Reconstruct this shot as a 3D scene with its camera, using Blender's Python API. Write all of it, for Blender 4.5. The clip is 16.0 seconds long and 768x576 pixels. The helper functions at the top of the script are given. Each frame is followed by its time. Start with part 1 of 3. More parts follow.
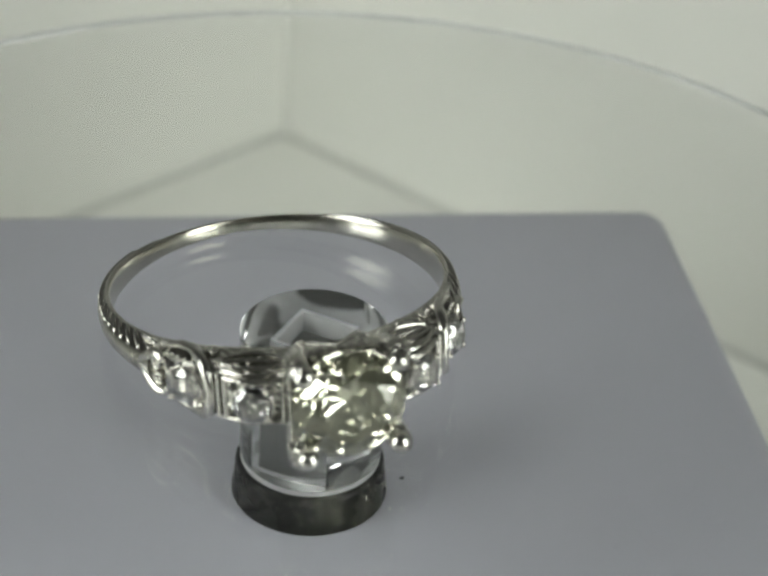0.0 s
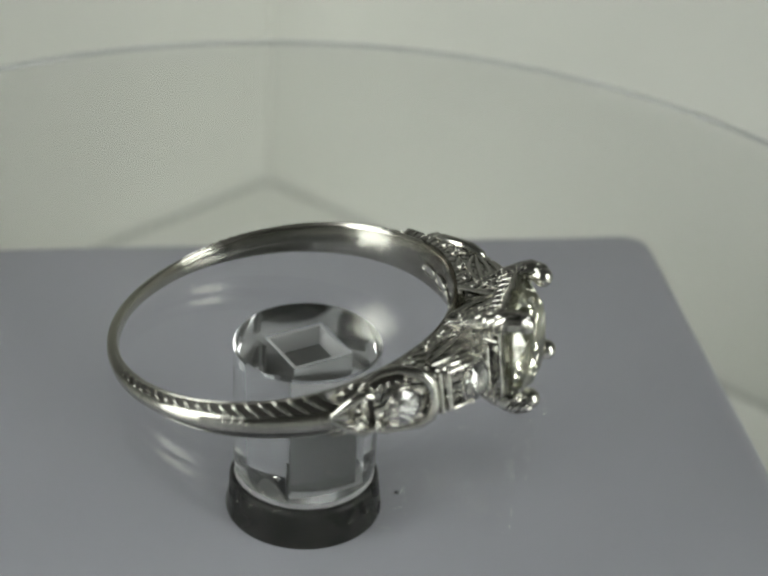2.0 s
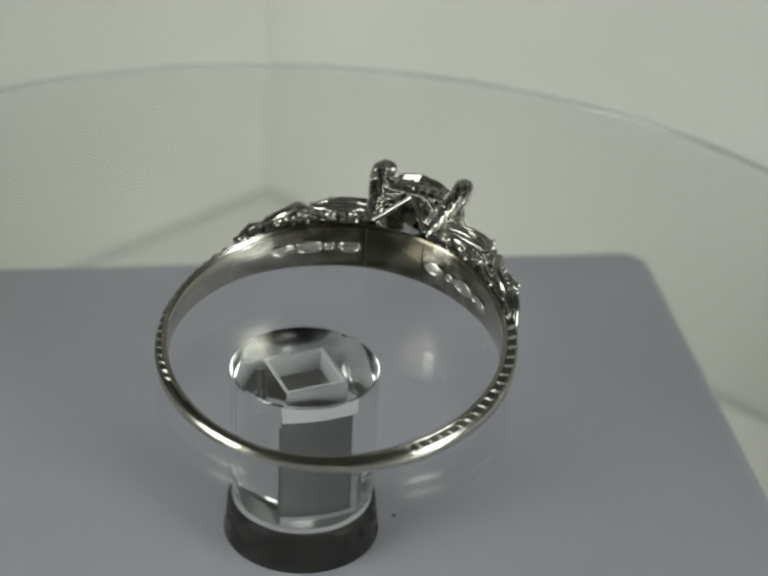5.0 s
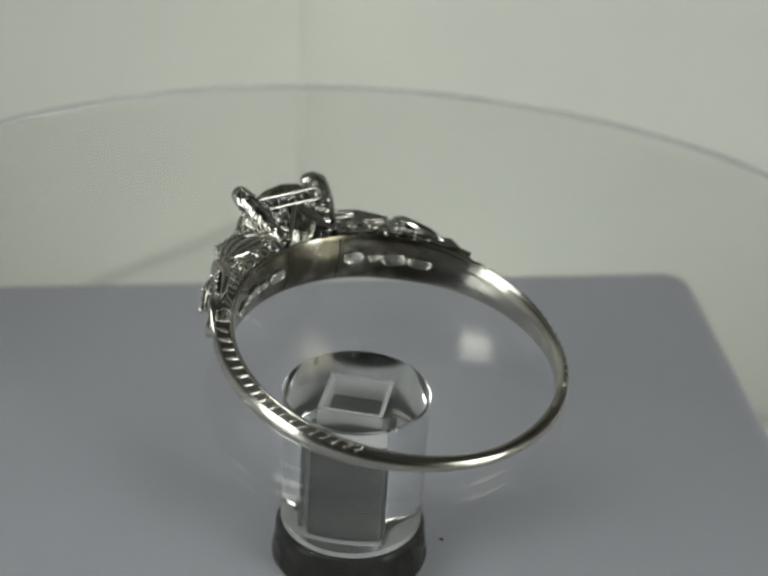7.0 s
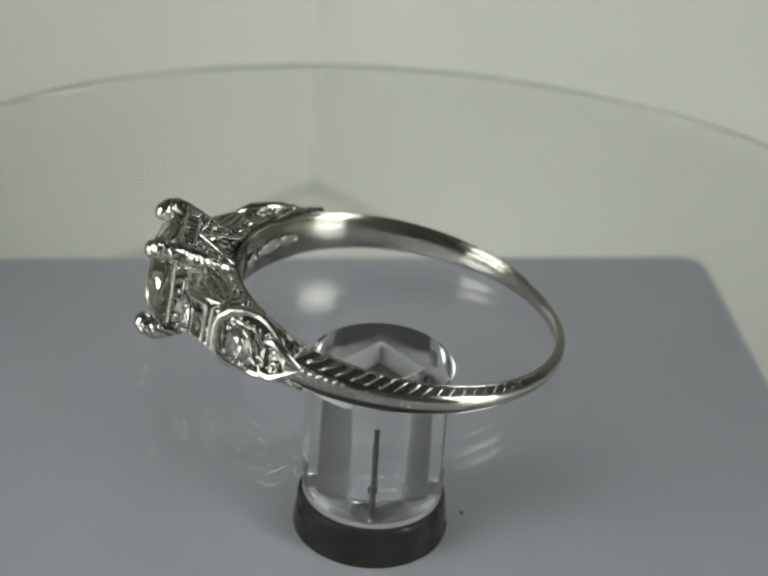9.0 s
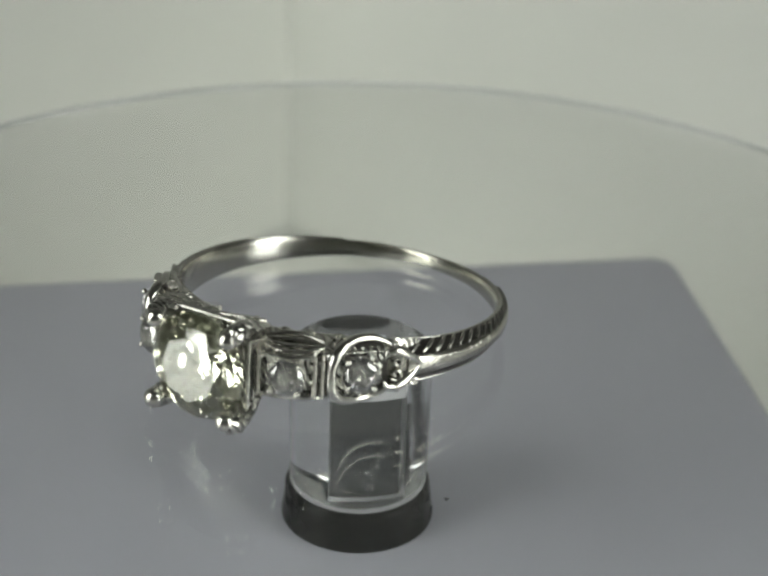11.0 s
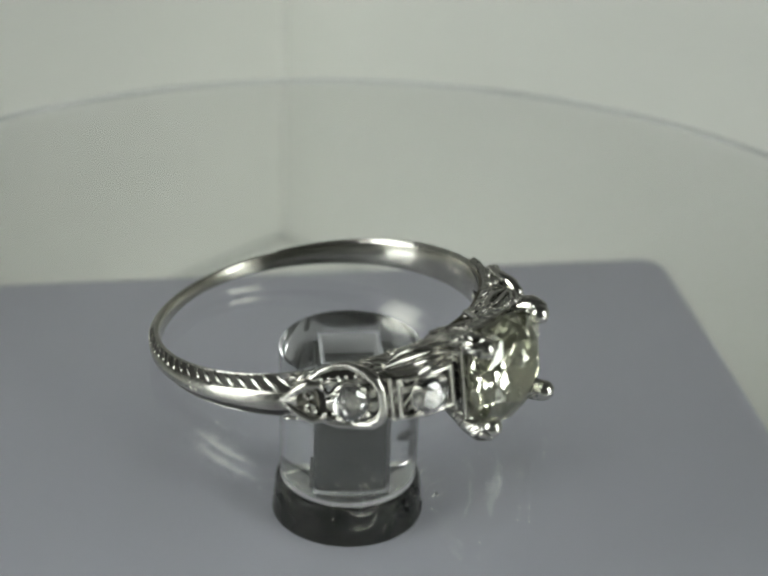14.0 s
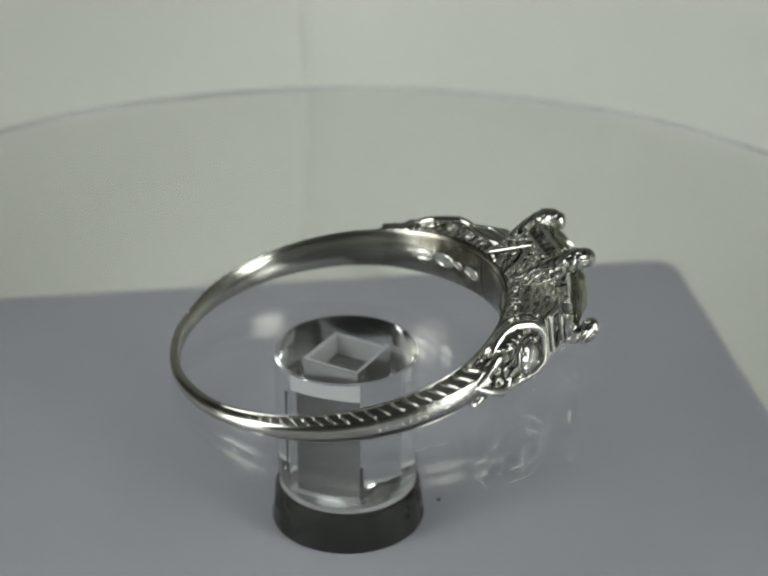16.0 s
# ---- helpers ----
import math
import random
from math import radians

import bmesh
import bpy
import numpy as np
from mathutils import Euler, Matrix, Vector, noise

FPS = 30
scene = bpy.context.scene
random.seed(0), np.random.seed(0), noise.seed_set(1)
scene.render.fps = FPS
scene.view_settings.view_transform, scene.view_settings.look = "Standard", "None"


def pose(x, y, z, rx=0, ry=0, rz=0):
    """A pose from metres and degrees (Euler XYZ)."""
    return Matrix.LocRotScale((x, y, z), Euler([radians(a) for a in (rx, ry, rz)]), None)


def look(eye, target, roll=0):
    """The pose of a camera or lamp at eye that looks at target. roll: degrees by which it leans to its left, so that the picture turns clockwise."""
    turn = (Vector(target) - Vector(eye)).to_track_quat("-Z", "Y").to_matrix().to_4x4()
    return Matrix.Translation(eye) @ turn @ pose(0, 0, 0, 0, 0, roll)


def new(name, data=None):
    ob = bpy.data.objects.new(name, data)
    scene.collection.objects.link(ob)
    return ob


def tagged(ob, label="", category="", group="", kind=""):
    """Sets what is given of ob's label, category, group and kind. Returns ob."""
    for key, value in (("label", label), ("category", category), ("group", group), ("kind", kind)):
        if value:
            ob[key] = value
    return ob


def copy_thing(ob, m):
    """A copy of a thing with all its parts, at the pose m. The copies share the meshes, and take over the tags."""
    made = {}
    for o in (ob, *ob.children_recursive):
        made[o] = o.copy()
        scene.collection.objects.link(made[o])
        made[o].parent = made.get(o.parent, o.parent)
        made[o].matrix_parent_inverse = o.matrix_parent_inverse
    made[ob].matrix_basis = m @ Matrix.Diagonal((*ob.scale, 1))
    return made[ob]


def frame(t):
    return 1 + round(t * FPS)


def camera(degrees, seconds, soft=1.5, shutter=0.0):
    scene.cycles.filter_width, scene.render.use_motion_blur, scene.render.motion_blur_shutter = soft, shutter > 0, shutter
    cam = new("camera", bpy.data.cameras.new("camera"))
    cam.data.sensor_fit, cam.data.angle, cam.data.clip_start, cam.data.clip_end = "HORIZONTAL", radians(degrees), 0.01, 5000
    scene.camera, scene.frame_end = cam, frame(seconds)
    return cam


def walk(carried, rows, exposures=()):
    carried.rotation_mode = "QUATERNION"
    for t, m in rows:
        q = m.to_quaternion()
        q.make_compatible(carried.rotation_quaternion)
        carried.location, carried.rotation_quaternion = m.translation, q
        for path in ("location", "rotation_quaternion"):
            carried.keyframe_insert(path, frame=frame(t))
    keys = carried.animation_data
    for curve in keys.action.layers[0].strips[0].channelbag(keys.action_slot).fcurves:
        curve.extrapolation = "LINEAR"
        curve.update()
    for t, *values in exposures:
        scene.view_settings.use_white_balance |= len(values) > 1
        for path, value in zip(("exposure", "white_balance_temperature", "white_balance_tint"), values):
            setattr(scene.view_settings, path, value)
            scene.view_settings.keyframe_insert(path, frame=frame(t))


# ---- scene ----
MM = 0.001
cam = camera(24.58, 16.0, soft=2.6)
cam.data.dof.use_dof = True
cam.data.dof.focus_distance = 0.088
cam.data.dof.aperture_fstop = 56.0
EXPOSURES = [(0.0, 0.19, 6480, 10), (0.5, 0.12, 6480, 10), (1.0, 0.03, 6480, 10), (3.0, -0.02, 6480, 10), (7.0, 0.0, 6480, 10), (11.3, 0.02, 6480, 10), (12.5, 0.02, 6370, 10), (16.0, -0.02, 6350, 10)]
walk(cam, [
    (0.0, look((0.00148, -0.07355, 0.06044), (0.00359, 0.01052, 0.00632), 3.70)),
    (0.5, look((0.00128, -0.07564, 0.05953), (0.00353, 0.00962, 0.00733), 3.25)),
    (1.0, look((0.00094, -0.07592, 0.05912), (0.00411, 0.00977, 0.00768), 3.06)),
    (1.5, look((0.00092, -0.07554, 0.05887), (0.00408, 0.01012, 0.00737), 3.62)),
    (2.0, look((0.00099, -0.07568, 0.05800), (0.00406, 0.01057, 0.00751), 3.17)),
    (2.5, look((0.00088, -0.07570, 0.05885), (0.00401, 0.01041, 0.00810), 2.98)),
    (3.0, look((0.00171, -0.07521, 0.05868), (0.00379, 0.01107, 0.00815), 2.93)),
    (3.5, look((0.00206, -0.07571, 0.05921), (0.00355, 0.01051, 0.00859), 2.75)),
    (6.0, look((-0.00058, -0.07466, 0.05917), (0.00319, 0.01158, 0.00868), 3.05)),
    (6.5, look((-0.00143, -0.07464, 0.05942), (0.00140, 0.01184, 0.00932), 3.17)),
    (7.0, look((-0.00092, -0.07442, 0.06014), (0.00141, 0.01183, 0.00957), 3.21)),
    (7.5, look((-0.00086, -0.07436, 0.06030), (0.00129, 0.01185, 0.00969), 2.96)),
    (8.0, look((-0.00097, -0.07471, 0.06065), (0.00123, 0.01143, 0.00992), 3.00)),
    (8.5, look((-0.00084, -0.07496, 0.06000), (0.00132, 0.01137, 0.00959), 3.18)),
    (9.0, look((-0.00207, -0.07541, 0.05920), (0.00017, 0.01073, 0.00847), 4.06)),
    (11.5, look((-0.00177, -0.08044, 0.05618), (0.00170, 0.00817, 0.00996), 1.56)),
    (12.0, look((-0.00150, -0.08018, 0.05635), (0.00181, 0.00819, 0.00965), 2.10)),
    (12.5, look((-0.00117, -0.08050, 0.05623), (0.00179, 0.00798, 0.00971), 2.18)),
    (13.0, look((-0.00139, -0.08116, 0.05595), (0.00181, 0.00755, 0.00992), 2.30)),
    (13.5, look((-0.00176, -0.08080, 0.05578), (0.00182, 0.00785, 0.00965), 1.92)),
    (14.0, look((-0.00150, -0.08125, 0.05570), (0.00195, 0.00756, 0.00988), 1.88)),
    (14.5, look((-0.00132, -0.08206, 0.05559), (0.00195, 0.00696, 0.01015), 1.43)),
    (15.0, look((0.00034, -0.08263, 0.05515), (0.00198, 0.00672, 0.01024), 0.95)),
    (15.5, look((0.00102, -0.08256, 0.05458), (0.00223, 0.00710, 0.01030), -0.28)),
    (16.0, look((0.00166, -0.08080, 0.05487), (0.00201, 0.00844, 0.00972), -0.06)),
], exposures=EXPOSURES)

# ---- light: two lamp panels in front of a white backdrop ----
world = bpy.data.worlds.new("world")
scene.world = world
world.use_nodes = True
world.node_tree.nodes["Background"].inputs["Color"].default_value = (0.9, 1.0, 0.95, 1)
world.node_tree.nodes["Background"].inputs["Strength"].default_value = 0.02
PANEL_POWER = 7.85


# ---- materials ----
def material(name, colour, rough=0.5, metal=0.0, ior=1.45, vary=0.06, grain=400.0, bump=0.0, bump_scale=3000.0, second=0.0, transmission=0.0):
    m = bpy.data.materials.new(name)
    m.use_nodes = True
    nt = m.node_tree
    b = nt.nodes["Principled BSDF"]
    b.inputs["Metallic"].default_value = metal
    b.inputs["IOR"].default_value = ior
    b.inputs["Transmission Weight"].default_value = transmission
    tc = nt.nodes.new("ShaderNodeTexCoord")
    n1 = nt.nodes.new("ShaderNodeTexNoise")
    n1.inputs["Scale"].default_value, n1.inputs["Detail"].default_value = grain, 5
    n2 = nt.nodes.new("ShaderNodeTexNoise")
    n2.inputs["Scale"].default_value, n2.inputs["Detail"].default_value = grain * 0.12, 3
    nt.links.new(tc.outputs["Object"], n1.inputs["Vector"])
    nt.links.new(tc.outputs["Object"], n2.inputs["Vector"])
    add = nt.nodes.new("ShaderNodeMath")
    add.operation = "ADD"
    nt.links.new(n1.outputs["Fac"], add.inputs[0])
    nt.links.new(n2.outputs["Fac"], add.inputs[1])
    ramp = nt.nodes.new("ShaderNodeMapRange")
    ramp.inputs["From Min"].default_value, ramp.inputs["From Max"].default_value = 0.6, 1.4
    ramp.inputs["To Min"].default_value, ramp.inputs["To Max"].default_value = 1 - vary, 1 + vary
    nt.links.new(add.outputs[0], ramp.inputs["Value"])
    mul = nt.nodes.new("ShaderNodeVectorMath")
    mul.operation = "SCALE"
    mul.inputs[0].default_value = colour
    nt.links.new(ramp.outputs["Result"], mul.inputs["Scale"])
    nt.links.new(mul.outputs["Vector"], b.inputs["Base Color"])
    r = nt.nodes.new("ShaderNodeMapRange")
    r.inputs["To Min"].default_value, r.inputs["To Max"].default_value = max(rough * (1 - second), 0), min(rough * (1 + second), 1)
    nt.links.new(n1.outputs["Fac"], r.inputs["Value"])
    nt.links.new(r.outputs["Result"], b.inputs["Roughness"])
    if bump:
        n3 = nt.nodes.new("ShaderNodeTexNoise")
        n3.inputs["Scale"].default_value, n3.inputs["Detail"].default_value = bump_scale, 4
        nt.links.new(tc.outputs["Object"], n3.inputs["Vector"])
        bp = nt.nodes.new("ShaderNodeBump")
        bp.inputs["Strength"].default_value, bp.inputs["Distance"].default_value = bump, 0.0001
        nt.links.new(n3.outputs["Fac"], bp.inputs["Height"])
        nt.links.new(bp.outputs["Normal"], b.inputs["Normal"])
    return m


def clear(name, colour, ior, rough=0.0):
    m = bpy.data.materials.new(name)
    m.use_nodes = True
    nt = m.node_tree
    nt.nodes.remove(nt.nodes["Principled BSDF"])
    g = nt.nodes.new("ShaderNodeBsdfGlass")
    g.inputs["Color"].default_value = (*colour, 1)
    g.inputs["IOR"].default_value, g.inputs["Roughness"].default_value = ior, rough
    nt.links.new(g.outputs[0], nt.nodes["Material Output"].inputs["Surface"])
    return m


def stone(name, colour, body, haze):
    """Cut stone: clear, with a little diffuse scatter added to brighten its dark facets."""
    m = clear(name, colour, 2.42, 0.0)
    nt = m.node_tree
    g = next(n for n in nt.nodes if n.bl_idname == "ShaderNodeBsdfGlass")
    d = nt.nodes.new("ShaderNodeBsdfTranslucent")
    f = nt.nodes.new("ShaderNodeBsdfDiffuse")
    for n in (d, f):
        n.inputs["Color"].default_value = (*body, 1)
    tc = nt.nodes.new("ShaderNodeTexCoord")
    nz = nt.nodes.new("ShaderNodeTexNoise")
    nz.inputs["Scale"].default_value = 900
    mr = nt.nodes.new("ShaderNodeMapRange")
    mr.inputs["To Min"].default_value, mr.inputs["To Max"].default_value = haze * 0.6, haze * 1.4
    both, mix = nt.nodes.new("ShaderNodeMixShader"), nt.nodes.new("ShaderNodeMixShader")
    nt.links.new(tc.outputs["Object"], nz.inputs["Vector"])
    nt.links.new(nz.outputs["Fac"], mr.inputs["Value"])
    nt.links.new(d.outputs[0], both.inputs[1])
    nt.links.new(f.outputs[0], both.inputs[2])
    nt.links.new(mr.outputs["Result"], mix.inputs["Fac"])
    nt.links.new(g.outputs[0], mix.inputs[1])
    nt.links.new(both.outputs[0], mix.inputs[2])
    nt.links.new(mix.outputs[0], nt.nodes["Material Output"].inputs["Surface"])
    return m


def glowing(name, colour, strength):
    m = bpy.data.materials.new(name)
    m.use_nodes = True
    nt = m.node_tree
    nt.nodes.remove(nt.nodes["Principled BSDF"])
    e = nt.nodes.new("ShaderNodeEmission")
    e.inputs["Color"].default_value, e.inputs["Strength"].default_value = (*colour, 1), strength
    nt.links.new(e.outputs[0], nt.nodes["Material Output"].inputs["Surface"])
    return m


TENT = material("tent_cloth", (0.72, 0.725, 0.68), 0.8, vary=0.03, grain=60, bump=0.1, bump_scale=2500)
# unseen walls and ceiling: tones set for what the metal reflects
UNSEEN_GREY = material("unseen_grey_wall", (0.28, 0.28, 0.266), 0.9, vary=0.2, grain=80)
UNSEEN_DARK = material("unseen_dark_ceiling", (0.08, 0.08, 0.077), 0.9, vary=0.2, grain=80)
PLATE = material("blue_grey_plastic", (0.302, 0.305, 0.34), 0.45, vary=0.03, grain=120, bump=0.05, bump_scale=4000, second=0.2)
BLACK = material("black_plastic", (0.007, 0.007, 0.007), 0.28, ior=1.22, vary=0.2, grain=900, bump=0.05, bump_scale=1500, second=0.4)
# matt grey in place of what the clear disc's edge reflects
RIM = material("disc_edge_line", (0.40, 0.41, 0.40), 0.9, vary=0.2, grain=200)
SEAM = material("grey_seam", (0.50, 0.51, 0.48), 0.7, vary=0.1)
SHAFT = material("grey_peg", (0.03, 0.031, 0.03), 0.5, metal=0.0, vary=0.2, grain=900)
GOLD = material("white_gold", (0.64, 0.63, 0.585), 0.2, metal=1.0, vary=0.04, grain=900, bump=0.12, bump_scale=2600, second=0.35)


def carved(name, base, cell, depth, dirt):
    """A copy of a metal with fine cut scrollwork as relief."""
    m = base.copy()
    m.name = name
    nt = m.node_tree
    b = nt.nodes["Principled BSDF"]
    tc = nt.nodes.new("ShaderNodeTexCoord")
    wave = nt.nodes.new("ShaderNodeTexWave")
    wave.wave_type, wave.bands_direction = "BANDS", "DIAGONAL"
    wave.inputs["Scale"].default_value, wave.inputs["Distortion"].default_value = cell, 9.0
    wave.inputs["Detail"].default_value, wave.inputs["Detail Scale"].default_value = 1.0, 1.3
    ramp = nt.nodes.new("ShaderNodeMapRange")
    ramp.inputs["From Min"].default_value, ramp.inputs["From Max"].default_value = 0.15, 0.75
    bp = nt.nodes.new("ShaderNodeBump")
    bp.inputs["Strength"].default_value, bp.inputs["Distance"].default_value = 0.7, depth
    nt.links.new(tc.outputs["Object"], wave.inputs["Vector"])
    nt.links.new(wave.outputs["Fac"], ramp.inputs["Value"])
    nt.links.new(ramp.outputs["Result"], bp.inputs["Height"])
    nt.links.new(bp.outputs["Normal"], b.inputs["Normal"])
    # grime left in the cuts
    grime = nt.nodes.new("ShaderNodeMapRange")
    grime.inputs["From Min"].default_value, grime.inputs["From Max"].default_value = 0.06, 0.3
    tint = nt.nodes.new("ShaderNodeMixRGB")
    tint.inputs["Color1"].default_value = (dirt, dirt * 0.97, dirt * 0.87, 1)
    nt.links.new(wave.outputs["Fac"], grime.inputs["Value"])
    nt.links.new(grime.outputs["Result"], tint.inputs["Fac"])
    nt.links.new(b.inputs["Base Color"].links[0].from_socket, tint.inputs["Color2"])
    nt.links.new(tint.outputs["Color"], b.inputs["Base Color"])
    return m


WORN = material("worn_white_gold", (0.52, 0.51, 0.465), 0.19, metal=1.0, vary=0.08, grain=700, bump=0.3, bump_scale=800, second=0.4)


def yellow_wear(m):
    """Warm gold shows through the plating on the back of the shank."""
    nt = m.node_tree
    b = nt.nodes["Principled BSDF"]
    src = b.inputs["Base Color"].links[0].from_socket
    tc = nt.nodes.new("ShaderNodeTexCoord")
    sep = nt.nodes.new("ShaderNodeSeparateXYZ")
    nz = nt.nodes.new("ShaderNodeTexNoise")
    nz.inputs["Scale"].default_value = 450
    mr = nt.nodes.new("ShaderNodeMapRange")
    mr.inputs["From Min"].default_value, mr.inputs["From Max"].default_value = 0.0055, 0.0085
    mul = nt.nodes.new("ShaderNodeMath")
    mul.operation = "MULTIPLY"
    mix = nt.nodes.new("ShaderNodeMixRGB")
    mix.inputs["Color2"].default_value = (0.53, 0.52, 0.43, 1)
    nt.links.new(tc.outputs["Object"], sep.inputs[0])
    nt.links.new(tc.outputs["Object"], nz.inputs["Vector"])
    nt.links.new(sep.outputs["Y"], mr.inputs["Value"])
    nt.links.new(mr.outputs["Result"], mul.inputs[0])
    nt.links.new(nz.outputs["Fac"], mul.inputs[1])
    nt.links.new(mul.outputs[0], mix.inputs["Fac"])
    nt.links.new(src, mix.inputs["Color1"])
    # brown tarnish left in the bore under the head
    dirt = nt.nodes.new("ShaderNodeTexNoise")
    dirt.inputs["Scale"].default_value, dirt.inputs["Detail"].default_value = 520, 5
    where = nt.nodes.new("ShaderNodeMapRange")
    where.inputs["From Min"].default_value, where.inputs["From Max"].default_value = -0.0035, -0.007
    spots = nt.nodes.new("ShaderNodeMapRange")
    spots.inputs["From Min"].default_value, spots.inputs["From Max"].default_value = 0.28, 0.52
    both = nt.nodes.new("ShaderNodeMath")
    both.operation = "MULTIPLY"
    brown = nt.nodes.new("ShaderNodeMixRGB")
    brown.inputs["Color2"].default_value = (0.15, 0.135, 0.1, 1)
    nt.links.new(tc.outputs["Object"], dirt.inputs["Vector"])
    nt.links.new(dirt.outputs["Fac"], spots.inputs["Value"])
    nt.links.new(sep.outputs["Y"], where.inputs["Value"])
    nt.links.new(where.outputs["Result"], both.inputs[0])
    nt.links.new(spots.outputs["Result"], both.inputs[1])
    nt.links.new(both.outputs[0], brown.inputs["Fac"])
    nt.links.new(mix.outputs["Color"], brown.inputs["Color1"])
    nt.links.new(brown.outputs["Color"], b.inputs["Base Color"])


yellow_wear(WORN)
CARVED = carved("carved_white_gold", GOLD, 960.0, 0.00008, 0.07)
BRIGHT_CARVED = carved("bright_cut_white_gold", GOLD, 1150.0, 0.00006, 0.2)
# the darkness of grooves, gaps and hollows is put into this colour
DARK_METAL = material("dark_metal", (0.04, 0.038, 0.034), 0.45, metal=0.7, vary=0.3, grain=2500)
HUB = material("light_grey_plastic", (0.55, 0.55, 0.56), 0.4, vary=0.05)
DULL_HUB = material("grey_plastic", (0.3, 0.3, 0.31), 0.5, vary=0.15, grain=700)
ACRYLIC = clear("clear_acrylic", (0.985, 0.99, 0.99), 1.49, 0.08)
THIN = clear("thin_clear_acrylic", (0.998, 1.0, 0.999), 1.37)
DIAMOND = stone("yellowish_diamond", (0.994, 0.996, 0.945), (0.82, 0.84, 0.58), 0.018)
WHITE_DIAMOND = stone("white_diamond", (0.996, 0.996, 0.994), (0.85, 0.86, 0.84), 0.015)
LAMP = glowing("lamp_diffuser", (0.965, 1.0, 0.94), PANEL_POWER)


# ---- helpers ----
def finish(bm, name, mat, smooth=False, bevel=0.0, segs=2, crease=0.75):
    if bevel:
        bmesh.ops.bevel(bm, geom=bm.edges[:], offset=bevel, segments=segs, profile=0.5, affect="EDGES", clamp_overlap=True)
    me = bpy.data.meshes.new(name)
    bmesh.ops.recalc_face_normals(bm, faces=bm.faces)
    for f in bm.faces:
        f.smooth = smooth
    for e in bm.edges:
        e.smooth = e.calc_face_angle(0) < crease
    bm.to_mesh(me)
    bm.free()
    me.transform(Matrix.Scale(MM, 4))
    me.materials.append(mat)
    return me


def part(name, bm, mat, parent, label="", smooth=False, bevel=0.0, segs=2, crease=0.75):
    ob = new(name, finish(bm, name, mat, smooth, bevel, segs, crease))
    ob.parent = parent
    return tagged(ob, label)


def box(bm, lo, hi, m=None):
    vs = [bm.verts.new((x, y, z)) for x in (lo[0], hi[0]) for y in (lo[1], hi[1]) for z in (lo[2], hi[2])]
    for q in ((0, 1, 3, 2), (4, 6, 7, 5), (0, 4, 5, 1), (2, 3, 7, 6), (0, 2, 6, 4), (1, 5, 7, 3)):
        bm.faces.new([vs[i] for i in q])
    if m is not None:
        bmesh.ops.transform(bm, matrix=m, verts=vs)
    return vs


def lathe(bm, profile, n=96):
    rings = []
    for r, z in profile:
        rings.append([bm.verts.new((r * math.cos(2 * math.pi * i / n), r * math.sin(2 * math.pi * i / n), z)) for i in range(n)])
    for a, b in zip(rings, rings[1:]):
        for i in range(n):
            bm.faces.new((a[i], a[(i + 1) % n], b[(i + 1) % n], b[i]))
    bm.faces.new(rings[0][::-1])
    bm.faces.new(rings[-1])


def ball(bm, centre, r, squash=(1, 1, 1), seg=10):
    m = Matrix.Translation(centre) @ Matrix.Diagonal((r * squash[0], r * squash[1], r * squash[2], 1))
    bmesh.ops.create_uvsphere(bm, u_segments=seg, v_segments=max(5, seg // 2 + 1), radius=1, matrix=m)


def tube(bm, points, radii, n=8, squash=1.0):
    """A rounded bar along points, with a radius for each."""
    n = max(n, 9)
    pts = [Vector(p) for p in points]
    prev = None
    for i, p in enumerate(pts):
        d = (pts[min(i + 1, len(pts) - 1)] - pts[max(i - 1, 0)]).normalized()
        u = d.orthogonal().normalized() if prev is None else (prev - d * prev.dot(d)).normalized()
        prev = u
        v = d.cross(u)
        ring = [bm.verts.new(p + radii[i] * (math.cos(2 * math.pi * k / n) * u + squash * math.sin(2 * math.pi * k / n) * v)) for k in range(n)]
        if i:
            for k in range(n):
                bm.faces.new((last[k], last[(k + 1) % n], ring[(k + 1) % n], ring[k]))
        else:
            bm.faces.new(ring[::-1])
        last = ring
    bm.faces.new(last)


def slab(name, lo, hi, mat, m=None, bevel=0.0):
    bm = bmesh.new()
    box(bm, lo, hi)
    ob = new(name, finish(bm, name, mat, bevel=bevel, segs=3))
    if m is not None:
        ob.matrix_basis = m
    return tagged(ob, kind="structure")


# ---- the tent ----
FLOOR_Z = -30.0
CX, CY = -6.2, 96.0
slab("floor", (-404, -20, FLOOR_Z - 4), (404, 174, FLOOR_Z), TENT)
# unseen floor in front, white to brighten what the ring reflects
slab("unseen_floor_front", (-404, -344, FLOOR_Z - 4), (404, -20.004, FLOOR_Z), TENT)
slab("wall_left_back", (-210, 0, 0), (0, 4, 42), TENT, pose(CX * MM, CY * MM, FLOOR_Z * MM, 0, 0, 45.0))
slab("wall_right_back", (0, 0, 0), (210, 4, 42), TENT, pose(CX * MM, CY * MM, FLOOR_Z * MM, 0, 0, -41.0))
# thin strips, darker than the cloth, where the floor meets the walls
slab("seam_left", (-208, -0.5, 0), (-0.6, -0.004, 0.6), SEAM, pose(CX * MM, CY * MM, FLOOR_Z * MM, 0, 0, 45.0))
slab("seam_right", (0.6, -0.5, 0), (208, -0.004, 0.6), SEAM, pose(CX * MM, CY * MM, FLOOR_Z * MM, 0, 0, -41.0))
